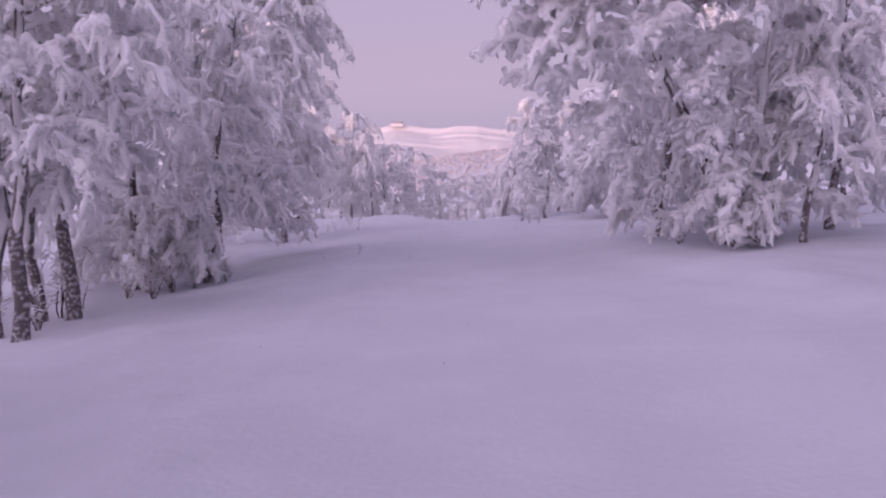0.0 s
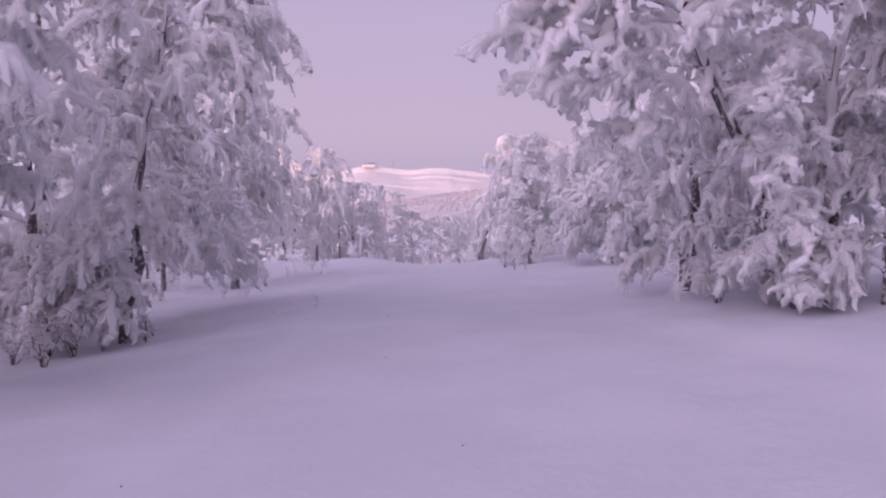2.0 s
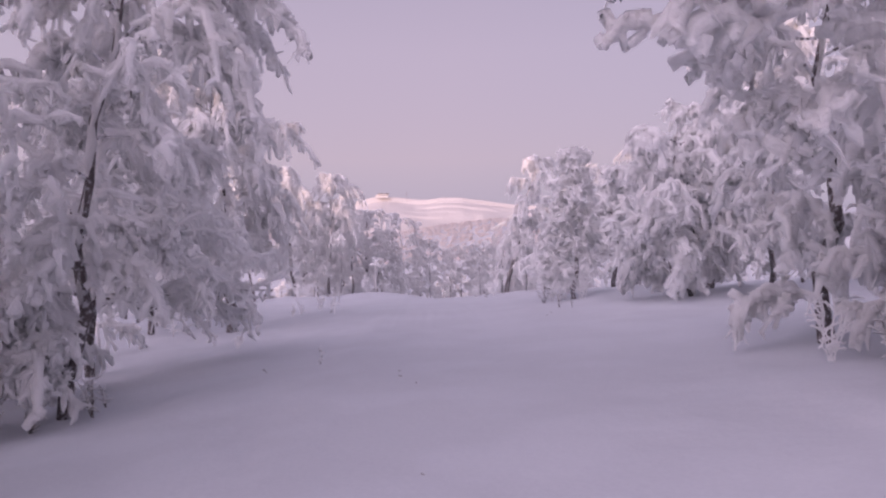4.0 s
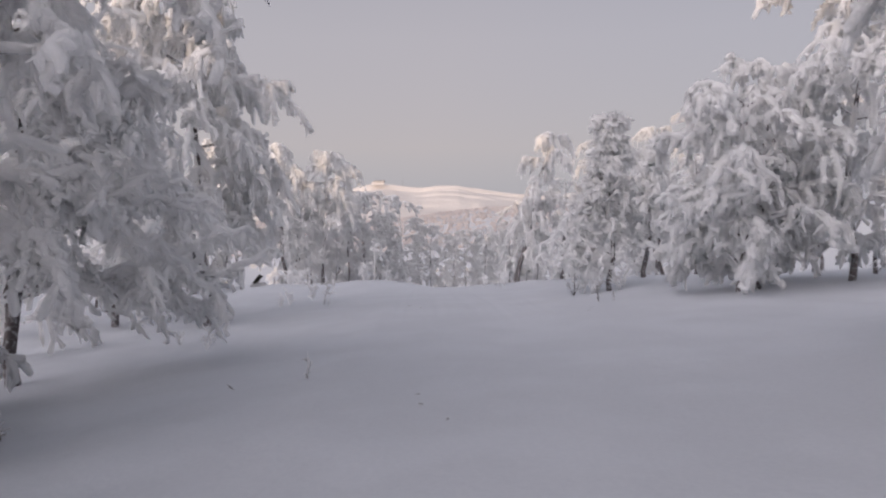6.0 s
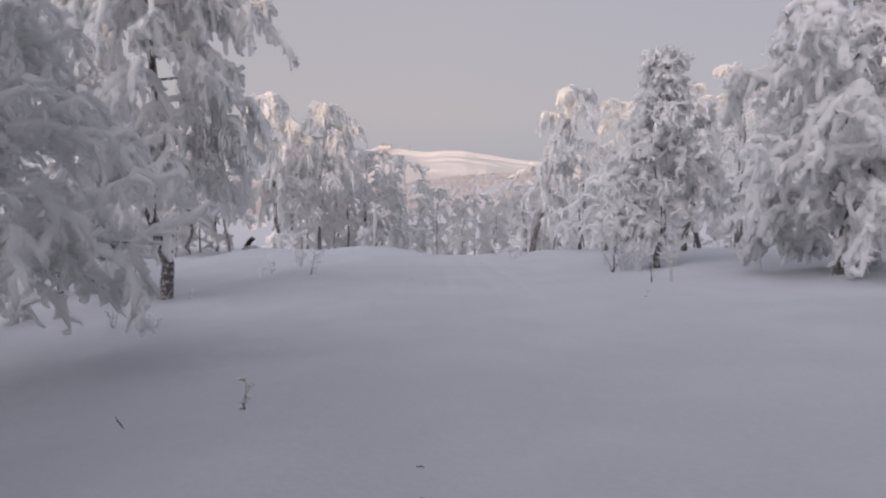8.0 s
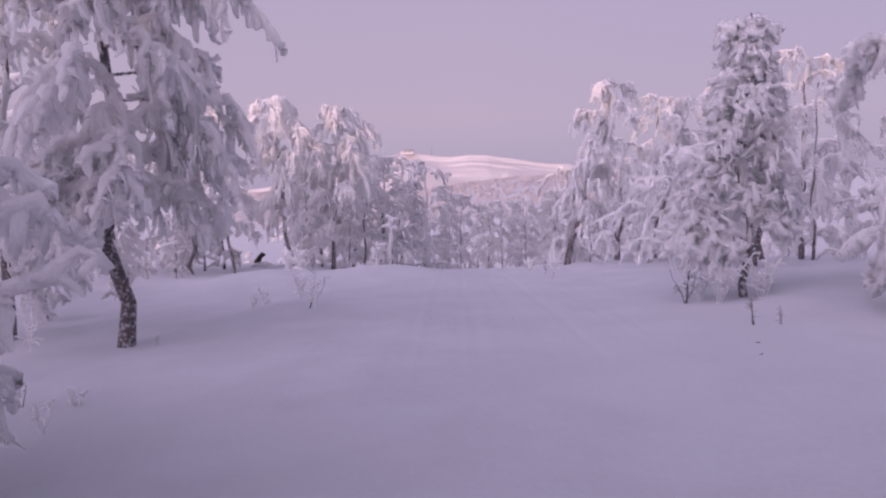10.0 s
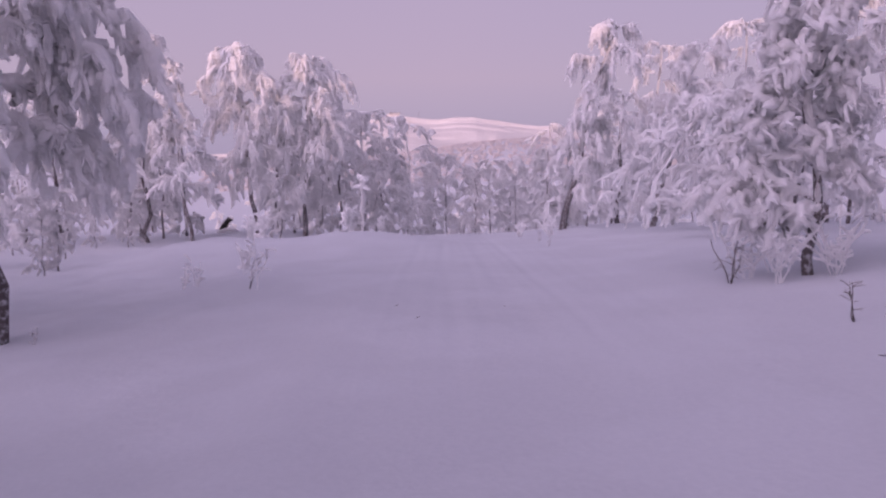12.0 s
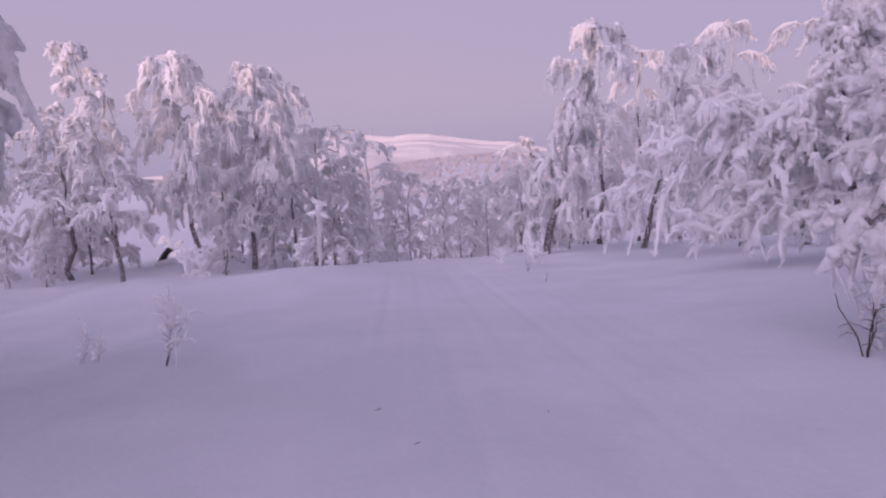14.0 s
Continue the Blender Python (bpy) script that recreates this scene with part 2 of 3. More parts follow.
def make_mountain():
    """The snow-covered fell: a stepped flat top, terraces on its near face, gullies."""
    xs = np.concatenate([np.linspace(-1100, -330, 20), np.linspace(-320, 400, 190), np.linspace(420, 1100, 20)])
    ys = np.concatenate([np.linspace(1500, 2005, 170), np.linspace(2040, 2500, 8)])
    gx, gy = np.meshgrid(xs, ys, indexing="ij")
    knots = [(-1100, 30), (-500, 60), (-300, 98), (-220, 130), (-180, 141), (-150, 148), (-125, 151), (-104, 150), (-72, 146), (-40, 142), (-10, 141), (12, 144), (30, 146.5), (78, 146), (98, 142),
             (135, 138), (165, 133), (200, 128), (240, 124), (280, 124), (340, 112), (450, 92), (700, 62), (1100, 30)]
    top = np.interp(gx, [k[0] for k in knots], [k[1] for k in knots])
    u = np.clip((gy - 1540) / 460, 0, 1)
    wave = 0.006 * np.sin(gx * 0.021 + 1.0)
    rise = 0.93 * u ** 0.9
    # ledges: a steep lip above a flat shelf, each reaching only part of the way across
    for at, x0, x1, a in ((0.60, -190, -60, 0.010), (0.72, -150, 10, 0.018), (0.80, -90, 60, 0.010), (0.88, -20, 150, 0.024), (0.955, 10, 95, 0.022), (0.93, 160, 260, 0.02)):
        on = smooth01(x0 - 25, x0 + 15, gx) * (1 - smooth01(x1 - 15, x1 + 40, gx))
        rise = rise + a * on * (smooth01(at + wave, at + wave + 0.018, u) - smooth01(at + 0.03, at + 0.16, u))
    # a smooth bowl in the near face, with a sharp right-hand rim
    rise = rise - 0.05 * smooth01(-60, 40, gx) * (1 - smooth01(105, 128, gx)) * np.exp(-((u - 0.68) / 0.1) ** 2)
    rise = np.where(u >= 0.999, 1.0, np.clip(rise, 0, 0.995))
    z = -30 + (top + 30) * rise
    verts = np.stack([gx, gy, z], -1).reshape(-1, 3)
    tagged(mesh_object("mountain", verts, grid_faces(len(xs), len(ys)), FELL),
           "distant flat-topped snowy fell in pink low sun", "mountain", kind="structure")
    rng = np.random.default_rng(5)
    mast = mesh_object("mast", *tubes([[(-62, 1990, 140), (-62, 1990, 162)]], [[0.4, 0.25]], 5, rng), BARK)
    tagged(mast, "thin far mast on the fell's summit", "mast")


make_mountain()


def summit_station(x, y, z):
    """A low rime-covered hut on the fell's top: walls, flat roof and a row of dark windows."""
    def box(name, x0, x1, y0, y1, z0, z1, mat, label=""):
        v = [(a, b, c) for a in (x0, x1) for b in (y0, y1) for c in (z0, z1)]
        f = [(0, 1, 3, 2), (4, 6, 7, 5), (0, 4, 5, 1), (2, 3, 7, 6), (0, 2, 6, 4), (1, 5, 7, 3)]
        return mesh_object(name, v, f, mat, root, label, smooth=False)

    root = new("summit_station")
    root.location = (x, y, z)
    box("wall", -13, 13, -5, 5, -3, 6.0, FELL)
    box("annex", -19, -13, -4, 4, -3, 3.5, FELL)
    box("roof", -14, 14.5, -6, 6, 6.0, 7.4, STUMP, "dark flat roof")
    for k in range(4):
        box("window", -10 + 6 * k, -7 + 6 * k, -5.3, -4.9, 2.0, 4.2, STUMP)
    tagged(root, "small far hut on the fell's snowy summit", "building")


summit_station(-122, 1992, 150)


def make_far_woods():
    """Frosted birch woods on the hill at the fell's foot."""
    rng = np.random.default_rng(11)
    n = 7500
    y = rng.uniform(480, 850, n)
    x = rng.uniform(-0.30, 0.32, n) * y
    z = ground_height(x, y)
    h = rng.uniform(0.7, 1.4, n)
    w = h * rng.uniform(1.3, 2.0, n)
    k = 3
    a = np.linspace(0, 2 * np.pi, k, endpoint=False)
    rings = []
    for f, g in ((-0.1, 1.1), (0.4, 0.9), (0.9, 0.12)):
        rr = (w * g)[:, None] * rng.uniform(0.6, 1.3, (n, k))
        rings.append(np.stack([x[:, None] + rr * np.cos(a), y[:, None] + rr * np.sin(a), (z + h * f)[:, None] + rng.uniform(-0.25, 0.25, (n, k))], -1))
    verts = np.stack(rings, 1).reshape(-1, 3)
    kk, j, i = np.meshgrid(np.arange(n), np.arange(2), np.arange(k), indexing="ij")
    q = lambda jj, ii: (kk * 3 + jj) * k + ii % k
    faces = np.stack([q(j, i), q(j, i + 1), q(j + 1, i + 1), q(j + 1, i)], -1).reshape(-1, 4)
    tagged(mesh_object("far_wood", verts, faces, FARWOOD), "frosted birch woods covering the far hillside", "forest", kind="stuff")


make_far_woods()

# ---- trees ----


def arch(start, way, length, rise, droop, n, rng, wobble=0.03, blunt=False):
    """Curves that set out along way and bend down under their load. start, way: (T, 3); the rest: (T,)."""
    s = (np.array(PUFF[n][0]) if blunt else np.linspace(0, 1, n))[None, :, None]
    L = length[:, None, None]
    p = start[:, None] + way[:, None] * L * s * (1 - 0.22 * droop[:, None, None] * s)
    p[..., 2] += (length * rise)[:, None] * s[..., 0] - (length * droop)[:, None] * s[..., 0] ** 2
    p[:, 1:] += rng.normal(0, 1, (len(start), n - 1, 3)) * wobble * L
    return p


def unit(a):
    flat = np.stack([np.cos(a), np.sin(a), np.zeros_like(a)], -1)
    return flat


def at_s(path, idx, s):
    """Points and tangents on paths[idx] at fraction s."""
    n = path.shape[1]
    f = np.clip(s * (n - 1), 0, n - 1.001)
    i = f.astype(int)
    w = (f - i)[:, None]
    a, b = path[idx, i], path[idx, i + 1]
    return a * (1 - w) + b * w, b - a


# limbs per stem, branches per limb, twigs per branch, sides and points of a twig
LEVELS = {3: (20, 8, 14, 4, 4), 2: (14, 7, 12, 4, 4), 1: (11, 5, 7, 3, 4), 0: (9, 4, 5, 3, 3)}
# places along a twig and the rime's thickness there
PUFF = {4: ((0, 0.35, 0.86, 1.0), (0.8, 1.0, 0.92, 0.3)), 3: ((0, 0.7, 1.0), (0.85, 1.05, 0.3))}


def crown_profile(u, shape):
    if shape == "spire":
        return 0.14 + 0.95 * (1 - u) ** 0.9
    if shape == "vase":
        return 0.3 + 0.75 * np.sin(np.pi * np.clip(0.05 + 0.72 * u, 0, 1))
    if shape == "column":
        return 0.45 + 0.55 * np.sin(np.pi * np.clip(0.1 + 0.8 * u, 0, 1))
    return 0.35 + 0.75 * np.sin(np.pi * np.clip(0.18 + 0.72 * u, 0, 1)) ** 0.8


def birch(x, y, h, r, h0, seed, lean=(0, 0), bias=(0, 0), stems=((0, 0),), thick=0.085, level=2, shape="round",
          fat=1.0, hang=1.0, limbs=None, coat=True, boughs=(), dens=1.0, puff=0.45, spine=(), label="", name="frosted_birch"):
    """One birch coated in rime. h: height, r: reach of the crown, h0: height of the lowest limbs, lean: how far the top
    stands off, bias: the side to which limbs are longer, stems: feet of the stems,
    puff: hanging fingers of rime (0) or plump cushions (1), coat: where rime begins on the stem, in ninths, spine: (dx, dy, height) of a crooked main stem."""
    rng = np.random.default_rng(seed)
    n_limb, n_branch, n_twig, sides, pts = LEVELS[level]
    n_limb, n_twig = limbs or n_limb, max(3, round(n_twig * dens))
    root = new(name)
    root.location = (x, y, float(ground_height(x, y)))
    root.empty_display_size = 0.3
    frost, thin, bias = [], [], np.array(bias, float)
    for k, foot in enumerate(stems):
        u = np.linspace(0, 1, 10)
        hk = h * (1.0 if k == 0 else rng.uniform(0.7, 0.95))
        bend = np.zeros((10, 3))
        bend[:, 0] = foot[0] + (lean[0] + foot[0] * 0.8) * u ** 1.25
        bend[:, 1] = foot[1] + (lean[1] + foot[1] * 0.8) * u ** 1.25
        bend[1:9, :2] += rng.normal(0, 0.07, (8, 2))
        bend[:, 2] = -0.35 + (hk * 0.97 + 0.35) * np.minimum(u * 1.06, 1)
        if spine and k == 0:
            for d in (0, 1):
                bend[:, d] = np.interp(bend[:, 2], [p[2] for p in spine], [p[d] for p in spine])
            bend[1:8, :2] = (bend[:7, :2] + 2 * bend[1:8, :2] + bend[2:9, :2]) / 4 + rng.normal(0, 0.03, (7, 2))
        nod = rng.uniform(0, 6.28) if lean == (0, 0) else math.atan2(lean[1], lean[0])
        bend[9] = bend[8] + (0.22 * math.cos(nod), 0.22 * math.sin(nod), -0.02)
        rad = thick * (1.0 if k == 0 else 0.75) * (1.05 - 0.9 * u) + 0.006
        rad[0] *= 1.25
        trunk = bend[None]
        v, f = tubes(trunk, rad[None], 9, rng, 0.10)
        mesh_object("trunk", v, f, BARK, root)
        # limbs
        a = np.arange(n_limb)
        lu = (h0 / hk) + (0.97 - h0 / hk) * ((a + rng.uniform(0, 0.8, n_limb)) / n_limb) ** 0.92
        lu = np.clip(lu, 0.05, 0.975)
        ang = a * 2.4 + rng.uniform(0, 6.28) + rng.normal(0, 0.35, n_limb)
        way = unit(ang)
        base, _ = at_s(trunk, np.zeros(n_limb, int), lu)
        pull = 1 + way[:, 0] * bias[0] + way[:, 1] * bias[1]
        length = r * crown_profile((lu - h0 / hk) / (1 - h0 / hk), shape) * rng.uniform(0.75, 1.12, n_limb) * np.clip(pull, 0.35, 1.8)
        rise = rng.uniform(0.6, 1.4, n_limb) * (1.1 - 0.65 * lu)
        droop = rise * rng.uniform(0.55, 0.9, n_limb) + rng.uniform(0.15, 0.55, n_limb) * hang
        if shape == "spire":
            rise, droop = rise * 0.6, droop * 0.8
        if k == 0:
            for i, (bu, bang, blength, brise, bdroop) in enumerate(boughs):
                way[i], length[i], rise[i], droop[i], lu[i] = (math.cos(radians(bang)), math.sin(radians(bang)), 0), blength, brise, bdroop, bu
            base, _ = at_s(trunk, np.zeros(n_limb, int), lu)
        end = base + way * (length * 0.85)[:, None]
        floor_z = ground_height(end[:, 0] + x, end[:, 1] + y) - root.location.z
        droop = np.clip(droop, 0.2, rise + (base[:, 2] - floor_z - 0.35) / length)
        limb = arch(base, way, length, rise, droop, 8, rng, 0.03)
        # branches off the limbs, sweeping out along them
        m = n_limb * n_branch
        bi = np.repeat(a, n_branch)
        bs = np.tile((np.arange(n_branch) + 0.5) / n_branch, n_limb) * 0.84 + 0.15 + rng.uniform(-0.05, 0.05, m)
        bp, bt = at_s(limb, bi, np.clip(bs, 0.1, 0.99))
        side = np.where(np.arange(m) % 2 == 0, 1, -1) * rng.uniform(0.25, 1.0, m)
        bway = unit(np.arctan2(bt[:, 1], bt[:, 0]) + side)
        blen = length[bi] * rng.uniform(0.30, 0.55, m) * (1.15 - 0.5 * bs)
        blen = np.clip(blen, 0.3, rng.uniform(0.75, 1.15, m))
        branch = arch(bp, bway, blen, rng.uniform(-0.4, 0.85, m), rng.uniform(0.3, 1.15, m) * hang, 6, rng, 0.05)
        fl = ground_height(branch[..., 0] + x, branch[..., 1] + y) - root.location.z
        branch = branch[(branch[..., 2] > fl + 0.10).all(1)]
        m = len(branch)
        # fingers hanging off branches and limbs, all swept the same way like combs
        bearer = np.concatenate([branch, limb[:, 2:]])
        t = len(bearer) * n_twig
        ti = np.repeat(np.arange(len(bearer)), n_twig)
        ts = np.tile((np.arange(n_twig) + 0.7) / n_twig, len(bearer)) * 0.97 + 0.03
        tp, tt = at_s(bearer, ti, np.clip(ts, 0.03, 0.995))
        splay = rng.uniform(0.1, 1.4, t) * (1 + 0.5 * puff)
        tway = unit(np.arctan2(tt[:, 1], tt[:, 0]) + np.where(np.arange(t) % 2 == 0, 1, -1) * splay)
        tlen = rng.uniform(0.12, 0.38, t) * (1 - 0.3 * puff) * (1.15 - 0.35 * ts) * (1 + 0.35 * (level < 1))
        twig = arch(tp, tway * rng.uniform(0.15, 1.0, (t, 1)) * max(0.5, 1.25 - 0.35 * hang), tlen, rng.uniform(-1.0 + 0.4 * puff, 0.35 + 0.8 * puff, t),
                    rng.uniform(0.2, 1.1, t) * hang * (1.1 - 0.4 * puff), pts, rng, 0.075 + 0.03 * puff, True)
        fl = ground_height(twig[..., 0] + x, twig[..., 1] + y) - root.location.z
        twig = twig[(twig[..., 2] > fl + 0.02).all(1)]
        t = len(twig)
        # rime on them
        g = fat * (1.4 if level == 0 else 1.0)
        rl = rng.uniform(0.045, 0.085, (n_limb, 8)) * g * np.linspace(0.95, 0.35, 8)
        up_l = limb.copy()
        up_l[..., 2] += rl * 0.65
        few = 1 if level >= 2 else 2
        frost.append(tubes(up_l[:, 1::few], rl[:, 1::few], 6 if level >= 2 else 4, rng, 0.14))
        rb = rng.uniform(0.045, 0.085, (m, 6)) * g * (0.9 + 0.5 * puff) * np.linspace(1.0, 0.7, 6)
        rb[:, -1] *= 0.4
        up_b = branch.copy()
        up_b[..., 2] += rb * 0.6
        pick = [0, 1, 2, 3, 4, 5] if level >= 2 else [0, 2, 4, 5]
        frost.append(tubes(up_b[:, pick], rb[:, pick], 5 if level >= 2 else 3, rng, 0.15))
        rt = rng.uniform(0.022, 0.05, (t, 1)) * g * (0.9 + 0.5 * puff) * rng.uniform(0.8, 1.25, (t, pts)) * np.array(PUFF[pts][1])
        if level >= 2:
            w = t // 4
            wi = rng.integers(0, m, w)
            wp, _ = at_s(branch, wi, rng.uniform(0.0, 0.99, w))
            wisp = arch(wp, unit(rng.uniform(0, 6.28, w)), rng.uniform(0.12, 0.26, w), rng.uniform(-0.9, 0.9, w), rng.uniform(0, 0.8, w), 3, rng, 0.05)
            frost.append(tubes(wisp, rng.uniform(0.012, 0.022, (w, 1)) * np.array([1.0, 1.1, 0.4]), 3, rng, 0.2))
        first = (2 if level >= 2 else 4) if coat is True else coat
        side_c = rng.uniform(4.1, 5.3) + rng.normal(0, 0.4, 24)
        up_c = np.linspace(first / 9, 0.97, 24)
        tc, _ = at_s(trunk, np.zeros(24, int), up_c)
        tc = tc + unit(side_c) * (thick * 0.55 * (1.1 - up_c))[:, None]
        rc = rng.uniform(0.03, 0.10, 24) * (1.05 - 0.5 * up_c) * (0.4 + 6 * thick)
        rc[[0, -1]] = 0.01
        frost.append(tubes(tc[None, ::few], rc[None, ::few], 7 if level >= 2 else 5, rng, 0.2))
        frost.append(tubes(twig, rt, sides, rng, 0.25))
        # dark wood under the rime
        dark_l = np.linspace(0.27, 0.07, 8)[None] * thick * (0.55 + 0.45 * (1 - lu))[:, None] + 0.006
        if level >= 2:
            for i in range(n_limb):
                mesh_object("limb", *tubes(limb[i:i + 1], dark_l[i:i + 1], 6, rng, 0.08), WOOD, root)
            thin.append(tubes(branch, np.broadcast_to(np.linspace(0.010, 0.003, 6), (m, 6)), 4, rng))
        else:
            thin.append(tubes(limb[:, ::2], dark_l[:, ::2], 3, rng))
    mesh_object("bough_wood", *join(thin), WOOD, root)["kind"] = "stuff"
    mesh_object("crown", *join(frost), FROST, root, "thick white rime on drooping twigs")["kind"] = "stuff"
    return tagged(root, label or "birch weighed down by thick white rime, standing in snow", "tree", "frosted birches")


# trees along the trail's left side
LEFT = "rime-covered birch with dark trunk beside the snowy trail"
birch(-5.75, 10.9, 7.2, 2.3, 1.9, 1, limbs=17, dens=1.15, fat=0.9, hang=0.85, stems=((0, 0), (-0.55, 0.5)), lean=(0.3, 0.2), bias=(0.2, 0), label=LEFT, thick=0.10)
birch(-5.8, 12.6, 7.4, 2.3, 1.9, 2, limbs=17, dens=1.15, fat=0.9, hang=0.85, stems=((0, 0), (-0.7, 0.4)), lean=(-0.2, 0.3), bias=(0.1, 0), label=LEFT, thick=0.11)
birch(-6.75, 17.35, 8.1, 2.4, 1.0, 3, limbs=20, lean=(0.2, 0.3), bias=(0.1, 0), puff=0.5, label=LEFT, thick=0.10)
birch(-5.15, 17.4, 7.2, 2.0, 0.9, 4, lean=(0.9, 0.3), bias=(0.2, -0.1), boughs=((0.76, -2, 2.6, 0.5, 0.62), (0.84, 8, 2.1, 0.45, 0.6), (0.66, -20, 2.3, 0.5, 0.75), (0.3, -110, 1.6, 0.35, 0.8), (0.25, -140, 1.5, 0.3, 0.6),
      (0.2, -95, 1.4, 0.3, 0.6), (0.2, -160, 1.5, 0.3, 0.5), (0.36, -80, 1.8, 0.4, 0.8), (0.45, -100, 1.8, 0.4, 0.8), (0.3, -15, 1.1, 0.5, 0.7), (0.36, 20, 1.3, 0.5, 0.75), (0.52, 10, 1.7, 0.5, 0.8)), limbs=26,
      puff=0.55, label="birch with low rime-heavy branches arching over the trail's edge", thick=0.09, level=3)
birch(-6.5, 21.4, 6.4, 2.2, 1.0, 5, lean=(-0.2, 0.2), bias=(0.1, 0.0), shape="spire", limbs=42, hang=0.62, puff=0.5, dens=0.8,
      boughs=((0.45, -8, 3.9, 0.30, 0.66), (0.42, -33, 3.2, 0.32, 0.6), (0.47, 22, 3.2, 0.33, 0.64), (0.38, -60, 2.2, 0.32, 0.5), (0.34, -16, 3.3, 0.33, 0.5), (0.50, -50, 2.5, 0.35, 0.65),
              (0.55, 5, 2.7, 0.35, 0.7), (0.52, -25, 2.9, 0.35, 0.72), (0.58, 40, 2.1, 0.35, 0.7), (0.3, -45, 2.0, 0.35, 0.42), (0.26, 2, 3.0, 0.32, 0.5), (0.22, 15, 2.5, 0.35, 0.42), (0.25, -6, 3.0, 0.34, 0.45), (0.4, 45, 2.4, 0.3, 0.6),
              (0.63, -15, 2.1, 0.35, 0.75), (0.65, -60, 2.0, 0.35, 0.75), (0.68, 20, 2.0, 0.35, 0.75), (0.75, -30, 1.6, 0.35, 0.75), (0.78, 10, 1.5, 0.35, 0.75), (0.34, -85, 1.7, 0.35, 0.45), (0.6, -85, 1.7, 0.35, 0.65)),
      label="low spreading birch with long rime-covered boughs reaching down", thick=0.09, level=3, fat=0.85)
birch(-5.8, 28.4, 8.4, 2.45, 2.3, 6, lean=(-0.7, 0.2), bias=(-0.05, -0.2), shape="column", limbs=36, hang=1.15, puff=0.3,
      boughs=((0.5, 20, 2.3, 0.4, 0.75), (0.58, 30, 1.8, 0.4, 0.7), (0.68, 25, 1.45, 0.4, 0.7), (0.42, -65, 1.9, 0.35, 0.9), (0.5, -92, 2.3, 0.35, 0.85), (0.62, -72, 2.2, 0.35, 0.85),
              (0.38, -115, 2.1, 0.3, 0.8), (0.3, -100, 1.6, 0.35, 0.8), (0.33, -140, 2.0, 0.3, 0.8), (0.28, -170, 2.3, 0.3, 0.6), (0.35, -75, 1.5, 0.35, 0.9), (0.32, 20, 1.4, 0.35, 0.9), (0.42, 35, 1.9, 0.35, 0.8), (0.46, 5, 1.9, 0.35, 0.85), (0.37, 45, 1.7, 0.35, 0.9), (0.55, -25, 1.8, 0.4, 0.8)),
      label="tall birch with crooked dark trunk and hanging rimed twigs", thick=0.115, level=3, fat=1.25)
birch(-7.3, 18.9, 2.4, 1.7, 0.2, 71, bias=(0.1, -0.1), limbs=18, puff=0.4, label="low birch bush bent to the snow by rime", thick=0.05)
birch(-5.8, 17.0, 1.7, 1.1, 0.2, 72, bias=(0.1, -0.1), limbs=13, dens=0.75, puff=0.5, fat=0.9, hang=0.8, label="low birch bush bent to the snow by rime", thick=0.035)
birch(-8.6, 30.2, 7.0, 2.0, 0.7, 7, limbs=18, label=LEFT)
# trees along the right side
RIGHT = "rime-covered birch standing on the low snowbank"
birch(4.95, 13.7, 6.6, 1.9, 1.2, 8, bias=(-0.2, -0.2), shape="vase", limbs=26, stems=((0, 0), (0.35, -0.1)),
      spine=((0, 0, 0), (-0.59, -0.45, 1.2), (-1.4, -1.0, 2.6), (-1.65, -1.02, 3.05), (-2.05, -1.1, 4.1), (-2.3, -1.0, 5.4), (-2.35, -1.0, 6.4)),
      boughs=((0.52, 192, 2.45, 0.42, 0.6), (0.5, 188, 2.2, 0.5, 0.8), (0.45, 196, 2.1, 0.48, 0.75), (0.56, 184, 2.3, 0.5, 0.75), (0.62, 204, 2.5, 0.5, 0.6), (0.36, 182, 1.8, 0.5, 0.75), (0.58, 170, 2.2, 0.45, 0.7),
              (0.3, -95, 1.2, 0.4, 0.7), (0.4, -80, 1.3, 0.4, 0.7), (0.5, -100, 1.4, 0.4, 0.6), (0.2, -90, 1.1, 0.3, 0.4), (0.68, 195, 2.0, 0.4, 0.7)),
      label="leaning birch whose rimed boughs overhang the trail", thick=0.085, level=3, fat=0.95, hang=0.65, puff=0.8)
birch(4.45, 16.3, 4.8, 1.7, 0.45, 9, puff=0.6, lean=(0.1, 0), label=RIGHT, thick=0.09)
birch(5.9, 13.2, 3.6, 1.5, 0.5, 10, puff=0.6, lean=(0.5, 0), bias=(0, -0.2), label="small birch bowed under heavy rime", thick=0.06, fat=0.9)
birch(5.3, 14.9, 3.4, 1.5, 0.3, 101, puff=0.6, bias=(-0.1, -0.1), label="bushy low birch thick with rime", thick=0.05, fat=0.9)
birch(4.75, 13.45, 1.4, 0.9, 0.15, 102, bias=(-0.1, -0.1), limbs=12, dens=0.75, puff=0.6, fat=0.9, hang=0.8, label="low birch bush thick with rime", thick=0.035)
birch(7.4, 15.4, 6.6, 2.3, 0.9, 11, puff=0.6, label=RIGHT, level=2)
birch(5.3, 24.9, 4.0, 1.8, 0.4, 12, puff=0.6, lean=(0.3, 0.3), bias=(-0.1, -0.1), stems=((0, 0), (0.35, 0.2)), label="bushy many-stemmed birch thick with rime", thick=0.07, fat=1.1, level=2)
birch(6.8, 27.2, 4.9, 1.9, 0.6, 13, puff=0.6, limbs=18, label=RIGHT, level=2)
birch(7.9, 25.8, 6.6, 2.1, 0.5, 14, puff=0.6, limbs=24, label=RIGHT, level=2, thick=0.06)
